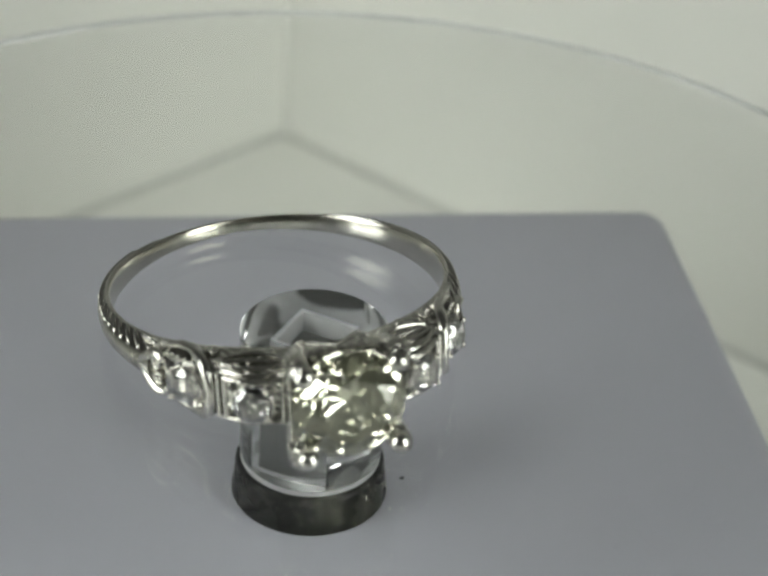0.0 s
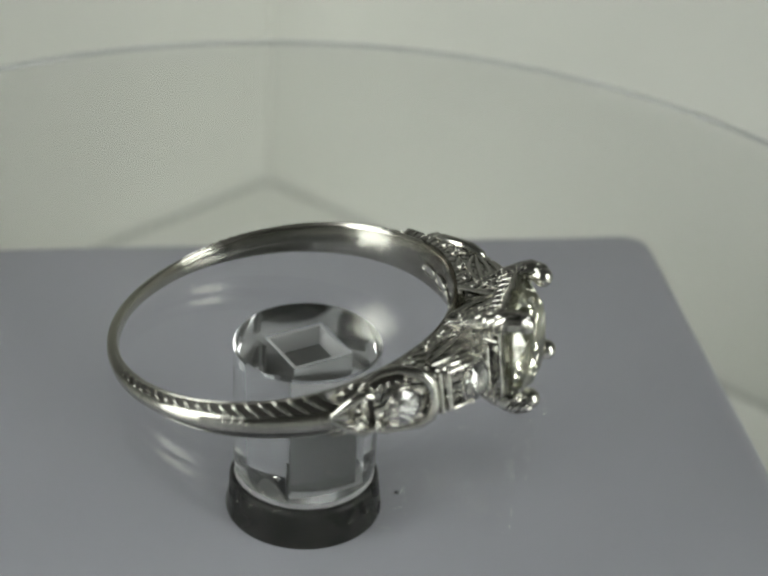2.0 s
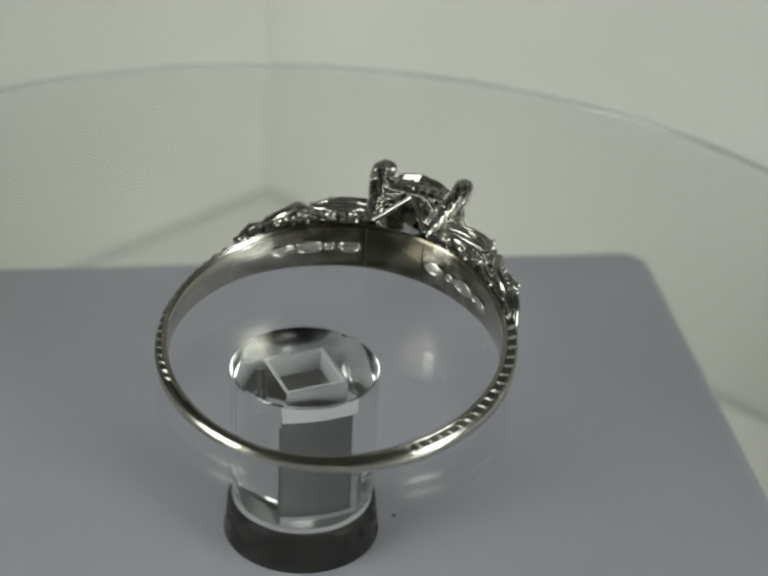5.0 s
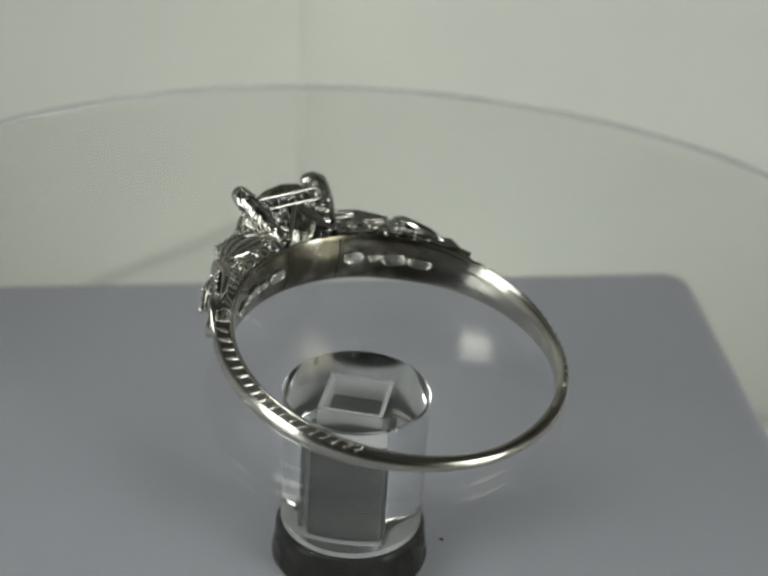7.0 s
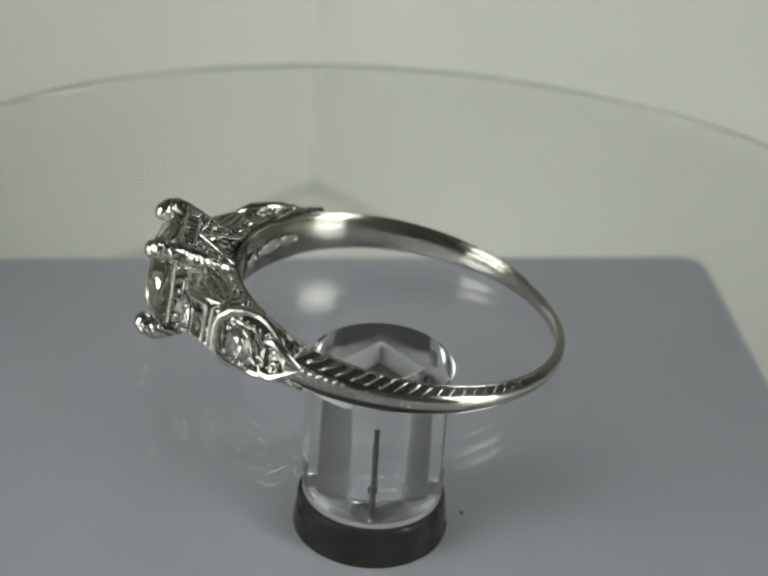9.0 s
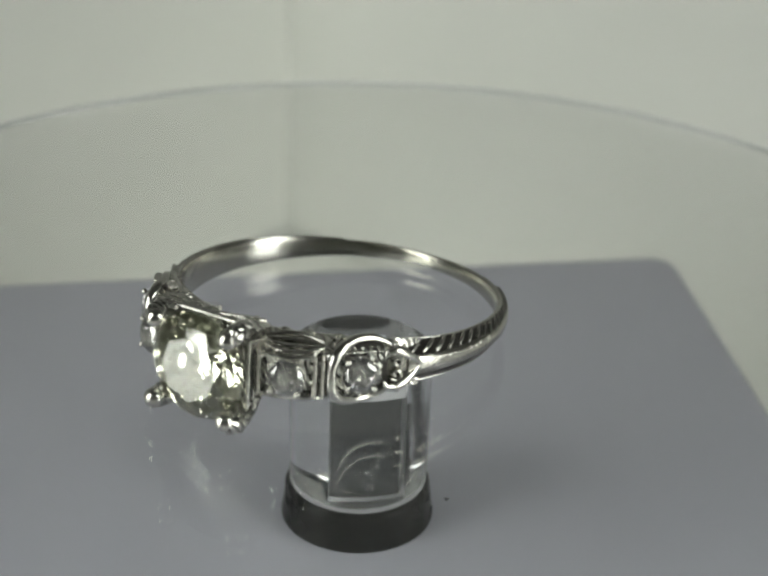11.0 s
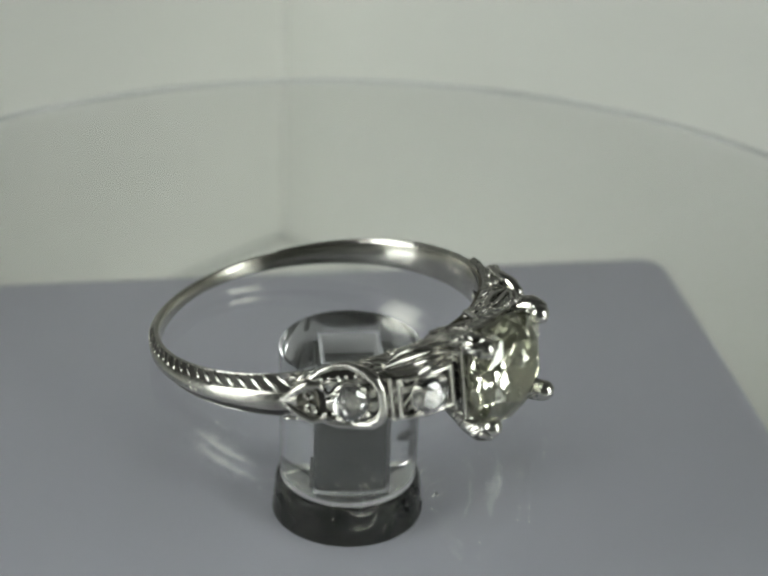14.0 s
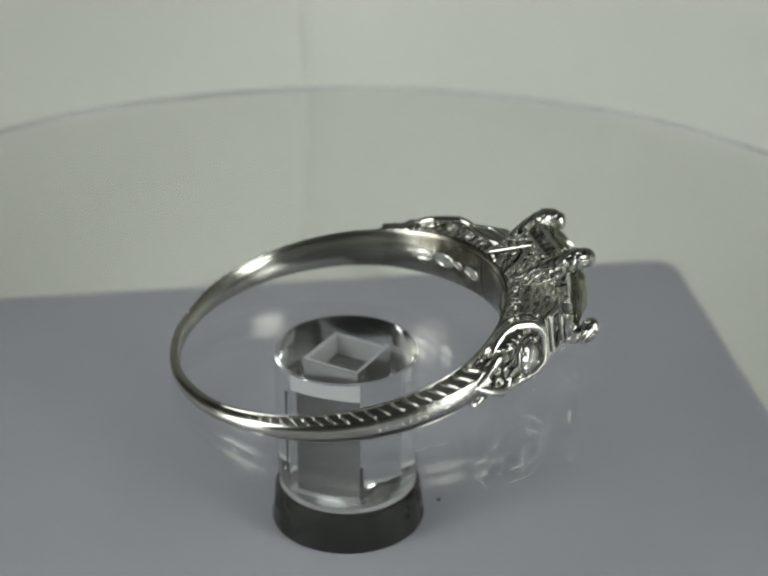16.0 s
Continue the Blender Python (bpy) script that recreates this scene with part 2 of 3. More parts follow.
# unseen walls and ceiling, added to shape the reflections in ring and stones
slab("unseen_wall_back", (-404, 170, FLOOR_Z), (404, 174, 300), UNSEEN_GREY)
slab("unseen_wall_front", (-404, -344, FLOOR_Z), (404, -340, 300), UNSEEN_GREY)
slab("unseen_wall_left", (-404, -340, FLOOR_Z), (-400, 170, 300), UNSEEN_GREY)
slab("unseen_wall_right", (400, -340, FLOOR_Z), (404, 170, 300), UNSEEN_GREY)
slab("unseen_ceiling", (-404, -344, 300), (404, 174, 304), UNSEEN_DARK)


def lamp_panel(m):
    """A panel that faces its +y, on a pole and a foot."""
    ob = tagged(new("lamp_panel"), "tall white lamp panel with glowing diffuser on a stand", "lamp", "lamps beside the stand")
    bm = bmesh.new()
    box(bm, (-41, -4, 40), (41, 0, 202))
    part("frame", bm, BLACK, ob, "dark frame", bevel=1.0)
    bm = bmesh.new()
    box(bm, (-38, -1, 43), (38, 1.2, 199))
    part("diffuser", bm, LAMP, ob, "glowing white diffuser")
    bm = bmesh.new()
    tube(bm, [(0, -6, 2), (0, -6, 100)], [3, 3], 12)
    part("pole", bm, BLACK, ob, smooth=True)
    bm = bmesh.new()
    lathe(bm, [(26, 0), (26, 2), (24, 3), (4, 4)], 48)
    part("foot", bm, BLACK, ob, smooth=True)
    ob.matrix_basis = m
    return ob


lamp = lamp_panel(pose(-0.158, -0.075, FLOOR_Z * MM, 0, 0, -58))
copy_thing(lamp, pose(0.165, -0.10, FLOOR_Z * MM, 0, 0, 50))

# ---- the turntable's box, with its boss ----
bm = bmesh.new()
vs = box(bm, (-27, -29, -30), (26.6, 28.97, 0))
up = [e for e in bm.edges if abs(e.verts[0].co.z - e.verts[1].co.z) > 1]
bmesh.ops.bevel(bm, geom=up, offset=2.0, segments=6, profile=0.5, affect="EDGES")
rim = [e for e in bm.edges if e.verts[0].co.z > -0.01 and e.verts[1].co.z > -0.01]
bmesh.ops.bevel(bm, geom=rim, offset=1.1, segments=6, profile=0.5, affect="EDGES")
base = tagged(new("turntable_base"), "blue-grey plastic turntable box with rounded corners", "turntable base")
base.matrix_basis = pose(0, 0, 0, 0, 0, 7.0)
part("housing", bm, PLATE, base, smooth=True)
bm = bmesh.new()
lathe(bm, [(4.14, 0.004), (4.14, 0.15), (4.08, 0.4), (4.04, 0.7), (3.99, 1.2), (3.94, 1.8), (3.86, 2.1), (3.7, 2.22), (3.0, 2.24)])
part("boss", bm, BLACK, base, "black round plastic boss", smooth=True)
bm = bmesh.new()
lathe(bm, [(3.66, 2.1), (3.7, 2.28)])
part("hub", bm, DULL_HUB, base, "grey hub under the column")
bm = bmesh.new()
ball(bm, (0, 0, 0.03), 0.13, (1, 0.8, 0.4), 8)
speck = tagged(new("speck", finish(bm, "speck", BLACK)), "tiny black speck of dirt on the turntable box", "speck")
speck.matrix_basis = pose(4.98 * MM, 0.93 * MM, 0)

# ---- the clear turning stand ----
DISC_TOP = 10.89
stand = tagged(new("clear_turntable"), "clear acrylic disc on a clear round column", "display stand")
bm = bmesh.new()
lathe(bm, [(37.3, 10.12), (37.3, DISC_TOP)], 256)
disc = part("disc", bm, THIN, stand, "clear thin disc", smooth=True, crease=0.3)
disc.visible_shadow = False
bm = bmesh.new()
lathe(bm, [(3.3, 2.3), (3.52, 2.36), (3.68, 2.56), (3.75, 2.9), (3.8, 9.94), (3.7, 10.05)])
socket = [(2.36 * math.cos(radians(109 + q)), 2.36 * math.sin(radians(109 + q))) for q in (0, 90, 180, 270)]
inner = [bm.verts.new((x, y, z)) for z in (2.3, 9.5) for x, y in socket]
low = next(f for f in bm.faces if len(f.verts) > 50 and f.calc_center_median().z < 5)
foot = sorted(low.verts, key=lambda v: (math.degrees(math.atan2(v.co.y, v.co.x)) - 64) % 360)
bm.faces.remove(low)
for i in range(4):
    bm.faces.new((inner[i], inner[(i + 1) % 4], inner[4 + (i + 1) % 4], inner[4 + i]))
bm.faces.new(inner[4:])
for i in range(96):
    a, b = foot[i], foot[(i + 1) % 96]
    bm.faces.new((a, b, inner[i // 24]))
    if i % 24 == 23:
        bm.faces.new((b, inner[(i // 24 + 1) % 4], inner[i // 24]))
column = part("column", bm, ACRYLIC, stand, "clear round column with a square socket", smooth=True, crease=0.3)
for f in column.data.polygons:   # the socket faces its own hollow
    c = f.center / MM
    inside = c.xy.length < 1.9 and c.z > 2.4 and (f.normal.x * c.x + f.normal.y * c.y > 1e-3 or (c.z > 9.3 and c.z < 9.6 and f.normal.z > 0))
    if inside or (c.z < 2.31 and f.normal.z > 0):
        f.flip()
column.visible_shadow = False
SPIN = Matrix.Rotation(radians(64), 3, "Z")
bm = bmesh.new()
box(bm, (-1.4, -1.4, 2.35), (1.4, 1.4, 8.28))
bmesh.ops.rotate(bm, verts=bm.verts, matrix=SPIN)
part("peg", bm, SHAFT, stand, "grey square peg in the socket", bevel=0.05)
bm = bmesh.new()
for lo, hi in (((-1.58, -1.58), (1.58, -1.44)), ((-1.58, 1.44), (1.58, 1.58)), ((-1.58, -1.44), (-1.44, 1.44)), ((1.44, -1.44), (1.58, 1.44))):
    box(bm, (*lo, 8.3), (*hi, 9.45))
bmesh.ops.rotate(bm, verts=bm.verts, matrix=SPIN)
part("peg_cap", bm, HUB, stand, "light grey cap with a square hole")
bm = bmesh.new()
box(bm, (-1.43, -1.43, 8.3), (1.43, 1.43, 8.36))
bmesh.ops.rotate(bm, verts=bm.verts, matrix=SPIN)
part("hole_floor", bm, SHAFT, stand, "dark floor of the hole")
# grey band added round the clear disc, to draw its edge as a dark line
bm = bmesh.new()
lathe(bm, [(37.26, 10.2), (37.46, 10.2), (37.46, 10.88), (37.26, 10.88), (37.26, 10.2)], 256)
for f in [f for f in bm.faces if len(f.verts) > 8]:
    bm.faces.remove(f)
rim = part("rim", bm, RIM, stand, "grey band for the dark line of the disc's edge", smooth=True)
for ob in (disc, rim):   # the disc sits a little askew on its column
    ob.matrix_basis = Matrix.Translation((0, 0, 10.5 * MM)) @ pose(0, 0, 0, 0.38, -0.38, 0) @ Matrix.Translation((0, 0, -10.5 * MM))

for a, z0, z1, k in ((19, 2.9, 8.0, 0.13), (109, 2.7, 8.2, 0.07), (199, 2.7, 4.6, 0.1)):
    # dark bars added at the socket's corners, one with a drop-shaped blob
    u = Vector((math.cos(radians(a)), math.sin(radians(a)), 0))
    bm = bmesh.new()
    tube(bm, [u * 2.52 + Vector((0, 0, z0 + (z1 - z0) * i / 8)) for i in range(9)], [k * random.uniform(0.7, 1.3) for i in range(9)], 9)
    if k > 0.12:
        ball(bm, u * 2.56 + Vector((0.1, 0, 4.3)), 0.24, (1, 1, 1.5), 10)
    part("corner_line", bm, SHAFT, stand, "dark line in the socket's corner", smooth=True)

# ---- the ring (its own space: head towards -y, bore along z, origin at the bore's centre) ----
ring = tagged(new("diamond_ring"), "white gold filigree ring with round pale yellow diamond", "ring")


def lerp(table, a):
    return float(np.interp(a, [k for k, _ in table], [v for _, v in table]))


BORE = [(0, 7.95), (60, 8.0), (130, 8.18), (180, 8.38)]
RIDGE = [(0, 8.42), (10, 8.5), (16, 8.85), (40, 9.0), (60, 8.95), (75, 8.8), (90, 8.74), (130, 8.78), (180, 8.84)]
HALF = [(0, 1.42), (30, 1.42), (45, 1.3), (60, 1.12), (75, 1.0), (90, 0.9), (120, 0.68), (150, 0.46), (180, 0.36)]
FACE = [(0, 1.2), (45, 1.0), (57, 0.5), (75, 0.42), (90, 0.38), (120, 0.33), (150, 0.28), (180, 0.24)]


def around(a, r, z):
    """Ring space: a degrees from the head (positive towards +x), radius r."""
    r *= 1.017   # the band is a trifle wider than its nominal size
    return Vector((r * math.sin(radians(a)), -r * math.cos(radians(a)), z))


def axes(a):
    """Outwards and along the band at that angle."""
    return Vector((math.sin(radians(a)), -math.cos(radians(a)), 0)), Vector((math.cos(radians(a)), math.sin(radians(a)), 0))


def sweep(bm, angles, profile, closed):
    loops = [[bm.verts.new(around(a, r, z)) for r, z in profile(abs(a))] for a in angles]
    n = len(loops[0])
    for i in range(len(loops) - (0 if closed else 1)):
        p, q = loops[i], loops[(i + 1) % len(loops)]
        for k in range(n):
            bm.faces.new((p[k], p[(k + 1) % n], q[(k + 1) % n], q[k]))
    if not closed:
        bm.faces.new(loops[0])
        bm.faces.new(loops[-1][::-1])


def band(a):
    ri, ro, hi, ho = lerp(BORE, a), lerp(RIDGE, a), lerp(HALF, a), lerp(FACE, a)
    bow = 0.16 * hi   # the bore is rounded for comfort
    half = [(ri + bow * (u * u - 0.6), hi * u) for u in (0.2, 0.4, 0.6, 0.8, 0.92)]
    half += [(ri + 0.4 * bow + 0.02, hi * 0.99), (ri + 0.16, hi), (ri + 0.2, hi), (ro - 0.07, ho), (ro - 0.01, ho - 0.06)]
    return half + [(ro + 0.02, 0)] + [(r, -z) for r, z in half[::-1]] + [(ri - 0.6 * bow, 0)]


bm = bmesh.new()
sweep(bm, [-180 + 1.5 * i for i in range(240)], band, True)
shank = part("shank", bm, WORN, ring, "polished thin white gold shank", smooth=True)

# wheat-ear engraving on the two bevels of each side: a darkened groove, a rail on either edge, and leaves
for sx in (-1, 1):
    for sz in (-1, 1):
        def groove(a):
            ri, ro, hi, ho = lerp(BORE, a), lerp(RIDGE, a), lerp(HALF, a), lerp(FACE, a)
            p, q = Vector((ri + 0.24, hi - 0.03)), Vector((ro - 0.12, ho + 0.05))
            nrm = Vector((p.y - q.y, q.x - p.x)).normalized()
            return [(v.x, sz * v.y) for v in (p - nrm * 0.05, p + nrm * 0.012, q + nrm * 0.012, q - nrm * 0.05)]
        bm = bmesh.new()
        sweep(bm, [sx * (57 + 1.5 * i) for i in range(50)], groove, False)
        # the groove's darkness is put into its colour
        part("engraved_groove", bm, DARK_METAL, shank, "dark-coloured groove")
        bm = bmesh.new()
        tube(bm, [around(sx * a, lerp(BORE, a) + 0.2, sz * (lerp(HALF, a) + 0.0)) for a in range(50, 150, 2)], [0.055] * 50, 6)
        part("rail", bm, GOLD, shank, smooth=True)

leaf_bm = bmesh.new()
bmesh.ops.create_uvsphere(leaf_bm, u_segments=8, v_segments=5, radius=1, matrix=Matrix.Diagonal((0.46, 0.12, 0.14, 1)))
leaf_mesh = finish(leaf_bm, "engraved_leaf", GOLD, smooth=True)
for sx in (-1, 1):
    for sz in (-1, 1):
        a = 59.0
        while sz > 0 and a < 138:
            ri, ro, hi, ho = lerp(BORE, a), lerp(RIDGE, a), lerp(HALF, a), lerp(FACE, a)
            p, q = Vector((ri + 0.22, hi)), Vector((ro - 0.09, ho))
            w = (p - q).length
            mid = (p + q) / 2
            e, t = axes(sx * a)
            up = Vector((0, 0, 1))
            nrm = (e * (p.y - q.y) + up * sz * (q.x - p.x)).normalized()
            across = (e * (q.x - p.x) + up * sz * (q.y - p.y)).normalized()
            lean = -0.7 + random.uniform(-0.1, 0.1)
            x = (t * sx * math.cos(lean) + across * math.sin(lean)).normalized()
            m = Matrix((x, nrm.cross(x), nrm)).transposed().to_4x4()
            k = w / 0.58 * random.uniform(0.92, 1.06)
            m = Matrix.Translation((around(sx * a, mid.x, sz * mid.y) + nrm * 0.01) * MM) @ m @ Matrix.Diagonal((k, k * 0.8, 1, 1))
            ob = new("engraved_leaf", leaf_mesh)
            ob.parent = shank
            ob.matrix_basis = m
            a += 2.4 + 3.0 * w
        for i in range(14):
            a = 61 + 2.6 * i
            e, t = axes(sx * a)
            lean = random.uniform(0.3, 1.1)
            x = (t * math.cos(lean) + Vector((0, 0, 1)) * sz * math.sin(lean)).normalized()
            m = Matrix((x, e.cross(x), e)).transposed().to_4x4()
            ob = new("engraved_leaf", leaf_mesh)
            ob.parent = shank
            ob.matrix_basis = Matrix.Translation(around(sx * a, lerp(RIDGE, a) - 0.02, sz * 0.14) * MM) @ m @ Matrix.Diagonal((random.uniform(0.4, 0.72), 0.5, 0.28, 1))


def brilliant(bm, r, m):
    pts = []
    for i in range(8):
        a = 2 * math.pi * i / 8
        pts.append((0.60 * r * math.cos(a), 0.60 * r * math.sin(a), 0.29 * r))
        a += math.pi / 8
        pts.append((0.80 * r * math.cos(a), 0.80 * r * math.sin(a), 0.205 * r))
        pts.append((0.45 * r * math.cos(a), 0.45 * r * math.sin(a), -0.535 * r))
    for i in range(16):
        a = 2 * math.pi * i / 16
        for z in (0.02, -0.025):
            pts.append((r * math.cos(a), r * math.sin(a), z * r))
    pts.append((0, 0, -0.86 * r))
    vs = [bm.verts.new(m @ Vector(p)) for p in pts]
    bmesh.ops.convex_hull(bm, input=vs)


HEAD = pose(0, 0, 0, 90, 0, 0)   # turns +z to -y

# ---- the shoulders ----
TOP = [(10, 10.75), (22, 10.8), (30, 10.3), (38, 9.78), (48, 9.36), (56, 9.08), (62, 8.85)]
WIDE = [(10, 1.04), (30, 1.06), (36, 1.16), (44, 1.14), (50, 0.95), (56, 0.6), (60, 0.3), (62, 0.24)]


def shoulder(a):
    ro, w, hi = lerp(TOP, a), lerp(WIDE, a), lerp(HALF, a)
    half = [(8.25, hi * 0.98), (8.6, max(hi, w) + 0.08), (ro - 0.45, w + 0.1), (ro - 0.16, w), (ro - 0.1, w - 0.1), (ro - 0.24, w - 0.2), (ro - 0.55, w - 0.3)]
    return half + [(r, -z) for r, z in half[::-1]]


def on_face(sx, a, z, lift=0.0):
    return around(sx * a, lerp(TOP, a) - 0.14 + lift, z)


def curl(centre, u, v, r, turns, start, n=18):
    """Points of a scroll that winds inwards, in the plane of u and v."""
    pts = []
    for i in range(n):
        f = i / (n - 1)
        ang = start + turns * 2 * math.pi * f
        pts.append(centre + (u * math.cos(ang) + v * math.sin(ang)) * r * (1 - 0.75 * f))
    return pts


bead_bm = bmesh.new()
ball(bead_bm, (0, 0, 0), 0.13, seg=8)
bead_mesh = finish(bead_bm, "bead", GOLD, smooth=True)


def bead(at, k, parent):
    ob = new("bead", bead_mesh)
    ob.parent = parent
    ob.matrix_basis = Matrix.Translation(at * MM) @ Matrix.Scale(k, 4)


Z = Vector((0, 0, 1))
for sx in (-1, 1):
    bm = bmesh.new()
    sweep(bm, [sx * (11 + 1.0 * i) for i in range(51)], shoulder, False)
    carved_side = part("shoulder", bm, BRIGHT_CARVED, ring, "carved shoulder of the band", smooth=True)

    for lo, hi in ((14.6, 27.8), (33, 59)):
        def recess(a):
            r, w = lerp(TOP, a) - 0.36, max(lerp(WIDE, a) - 0.2, 0.06)
            return [(r - 0.3, w), (r, w), (r, -w), (r - 0.3, -w)]
        bm = bmesh.new()
        sweep(bm, [sx * (lo + (hi - lo) * i / 16) for i in range(17)], recess, False)
        part("recess", bm, CARVED, carved_side, "bead-set metal round the stones")
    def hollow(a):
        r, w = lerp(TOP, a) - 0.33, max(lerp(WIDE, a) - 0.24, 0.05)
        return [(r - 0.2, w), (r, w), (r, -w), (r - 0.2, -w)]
    # dark sheet laid into the petal for contrast
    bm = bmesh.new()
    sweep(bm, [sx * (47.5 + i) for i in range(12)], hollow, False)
    part("petal_hollow", bm, DARK_METAL, carved_side, "dark-coloured sheet in the petal's hollow")
    # the square setting beside the head
    bm = bmesh.new()
    for a0, a1 in ((14.2, 14.2), (28.2, 28.2)):
        tube(bm, [on_face(sx, a0, z, 0.1) for z in (-1.02, -0.4, 0.4, 1.02)], [0.12] * 4, 6)
    for z in (-1.0, 1.0):
        tube(bm, [on_face(sx, a, z, 0.08) for a in (14, 18, 22, 26, 28.4)], [0.11] * 5, 6)
    part("stone_frame", bm, GOLD, carved_side, "square milgrain frame", smooth=True)
    for a, r in ((21.2, 0.94), (40.5, 0.9)):
        e, t = axes(sx * a)
        m = Matrix.Translation(on_face(sx, a, 0, 0.3)) @ pose(0, 0, 0, 0, 0, sx * a) @ HEAD
        bm = bmesh.new()
        brilliant(bm, r, m)
        part("side_diamond", bm, WHITE_DIAMOND, carved_side, "small round white diamond").visible_shadow = False
        bm = bmesh.new()
        tube(bm, [Vector(m @ Vector((math.cos(q) * r * 1.0, math.sin(q) * r * 1.0, -0.16))) for q in [2 * math.pi * i / 24 for i in range(25)]], [0.06] * 25, 6)
        part("bezel", bm, GOLD, carved_side, smooth=True)
        for qx in (-1, 1):
            for qz in (-1, 1):
                bead(on_face(sx, a, 0, 0.38) + t * qx * r * 0.72 + Z * qz * r * 0.72, 1.25, carved_side)
    for i in range(9):
        for z in (-1.0, 1.0):
            if i % 2 == 0:
                bead(on_face(sx, 14.8 + 1.6 * i, z * 0.9, 0.14), 0.7, carved_side)

    for a, r, long in ((17.5, 0.34, 1.6), (25.5, 0.2, 1.2), (33.0, 0.38, 1.8), (43.5, 0.28, 2.3)):
        e, t = axes(sx * a)
        c = around(sx * a, lerp(BORE, a) - 0.12 * lerp(HALF, a), 0)
        bm = bmesh.new()
        ball(bm, (0, 0, 0), 1.0, seg=14)
        bmesh.ops.transform(bm, verts=bm.verts, matrix=Matrix.Translation(c) @ Matrix((t * r * long, e * 0.05, Z * r * 0.95)).transposed().to_4x4())
        part("stone_hole", bm, GOLD, carved_side, "bright hole behind a side stone", smooth=True)
        bm = bmesh.new()
        tube(bm, [c - e * 0.02 + t * math.cos(q) * r * long + Z * math.sin(q) * r * 0.95 for q in [2 * math.pi * i / 20 for i in range(21)]], [0.06] * 21, 6)
        part("hole_edge", bm, GOLD, carved_side, smooth=True)

    # curved ribs on the flanks of the square setting
    for sz in (-1, 1):
        def lens(a, k):
            s = math.sin(math.pi * (0.1 + 0.8 * (a - 12.5) / 17.5))
            r = 9.62 + 1.15 * k * s
            return r, sz * (1.14 + (10.3 - r) * 0.27)

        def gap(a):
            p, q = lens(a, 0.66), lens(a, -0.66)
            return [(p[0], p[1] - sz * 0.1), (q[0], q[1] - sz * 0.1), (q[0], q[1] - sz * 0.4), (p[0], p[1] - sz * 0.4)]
        # dark sheet behind the ribs: the gaps' darkness is in its colour
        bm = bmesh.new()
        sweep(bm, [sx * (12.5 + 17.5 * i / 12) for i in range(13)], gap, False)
        part("rib_gap", bm, DARK_METAL, carved_side, "dark-coloured sheet in the gap between the ribs")
        for k in (0.66, 0.24, -0.2, -0.62):
            bm = bmesh.new()
            pts = [around(sx * a, *lens(a, k)) for a in [12.5 + 17.5 * i / 10 for i in range(11)]]
            tube(bm, pts, [0.05 + 0.085 * math.sin(math.pi * (0.1 + 0.8 * i / 10)) for i in range(11)], 8)
            part("rib", bm, GOLD, carved_side, "curved leaf rib", smooth=True)
        for a, r, k, s0 in ((17, 8.75, 0.3, 0.4), (24.5, 8.7, 0.3, 2.0), (34, 8.85, 0.34, 1.0), (41, 8.8, 0.28, 2.6)):
            e, t = axes(sx * a)
            bm = bmesh.new()
            tube(bm, curl(around(sx * a, r, sz * (max(lerp(HALF, a), lerp(WIDE, a)) + 0.12)), e, t * sx, k, 1.4, s0), [0.075] * 18, 6)
            part("scroll", bm, GOLD, carved_side, "wound filigree scroll", smooth=True)

    # the strap that hooks round the second stone
    bm = bmesh.new()
    half = [(51, 1.0, -0.3, 0.1), (48, 1.3, -0.42, 0.18), (43.8, 1.52, -0.55, 0.23), (39.2, 1.55, -0.5, 0.25), (35.4, 1.36, -0.16, 0.29), (33.4, 1.0, 0.08, 0.28), (32.5, 0.5, 0.14, 0.25)]
    path = half + [(32.3, 0, 0.12, 0.24)] + [(a, -z, up, r) for a, z, up, r in half[::-1]]
    tube(bm, [on_face(sx, a, z, up) for a, z, up, r in path], [r for a, z, up, r in path], 10)
    part("strap", bm, GOLD, carved_side, "smooth hooked strap", smooth=True)
    bm = bmesh.new()
    tube(bm, [on_face(sx, 30.2, z, 0.08) for z in (-1.1, -0.5, 0.5, 1.1)], [0.1] * 4, 6)
    part("fillet", bm, GOLD, carved_side, smooth=True)
    # a dark-coloured sheet in the hollow that the strap spans on either flank
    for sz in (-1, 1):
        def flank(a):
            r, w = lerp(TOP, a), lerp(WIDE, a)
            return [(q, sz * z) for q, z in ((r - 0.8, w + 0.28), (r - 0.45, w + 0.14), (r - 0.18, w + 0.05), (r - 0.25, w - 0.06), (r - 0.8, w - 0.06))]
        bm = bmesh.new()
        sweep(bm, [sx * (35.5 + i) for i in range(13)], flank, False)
        part("strap_hollow", bm, DARK_METAL, carved_side, "dark-coloured sheet in the hollow under the strap")
    def tip(a):
        r, w = lerp(TOP, a) - 0.08, max(lerp(WIDE, a) - 0.04, 0.1)
        half = [(r - 0.4, w), (r - 0.08, w), (r + 0.1, w * 0.6)]
        return half + [(r + 0.16, 0)] + [(q, -z) for q, z in half[::-1]]
    bm = bmesh.new()
    sweep(bm, [sx * (55.8 + 0.6 * i) for i in range(11)], tip, False)
    part("petal_tip", bm, GOLD, carved_side, "bright polished tip of the petal", smooth=True)
    # the pointed petals where the shoulder meets the band
    for sz in (-1, 1):
        bm = bmesh.new()
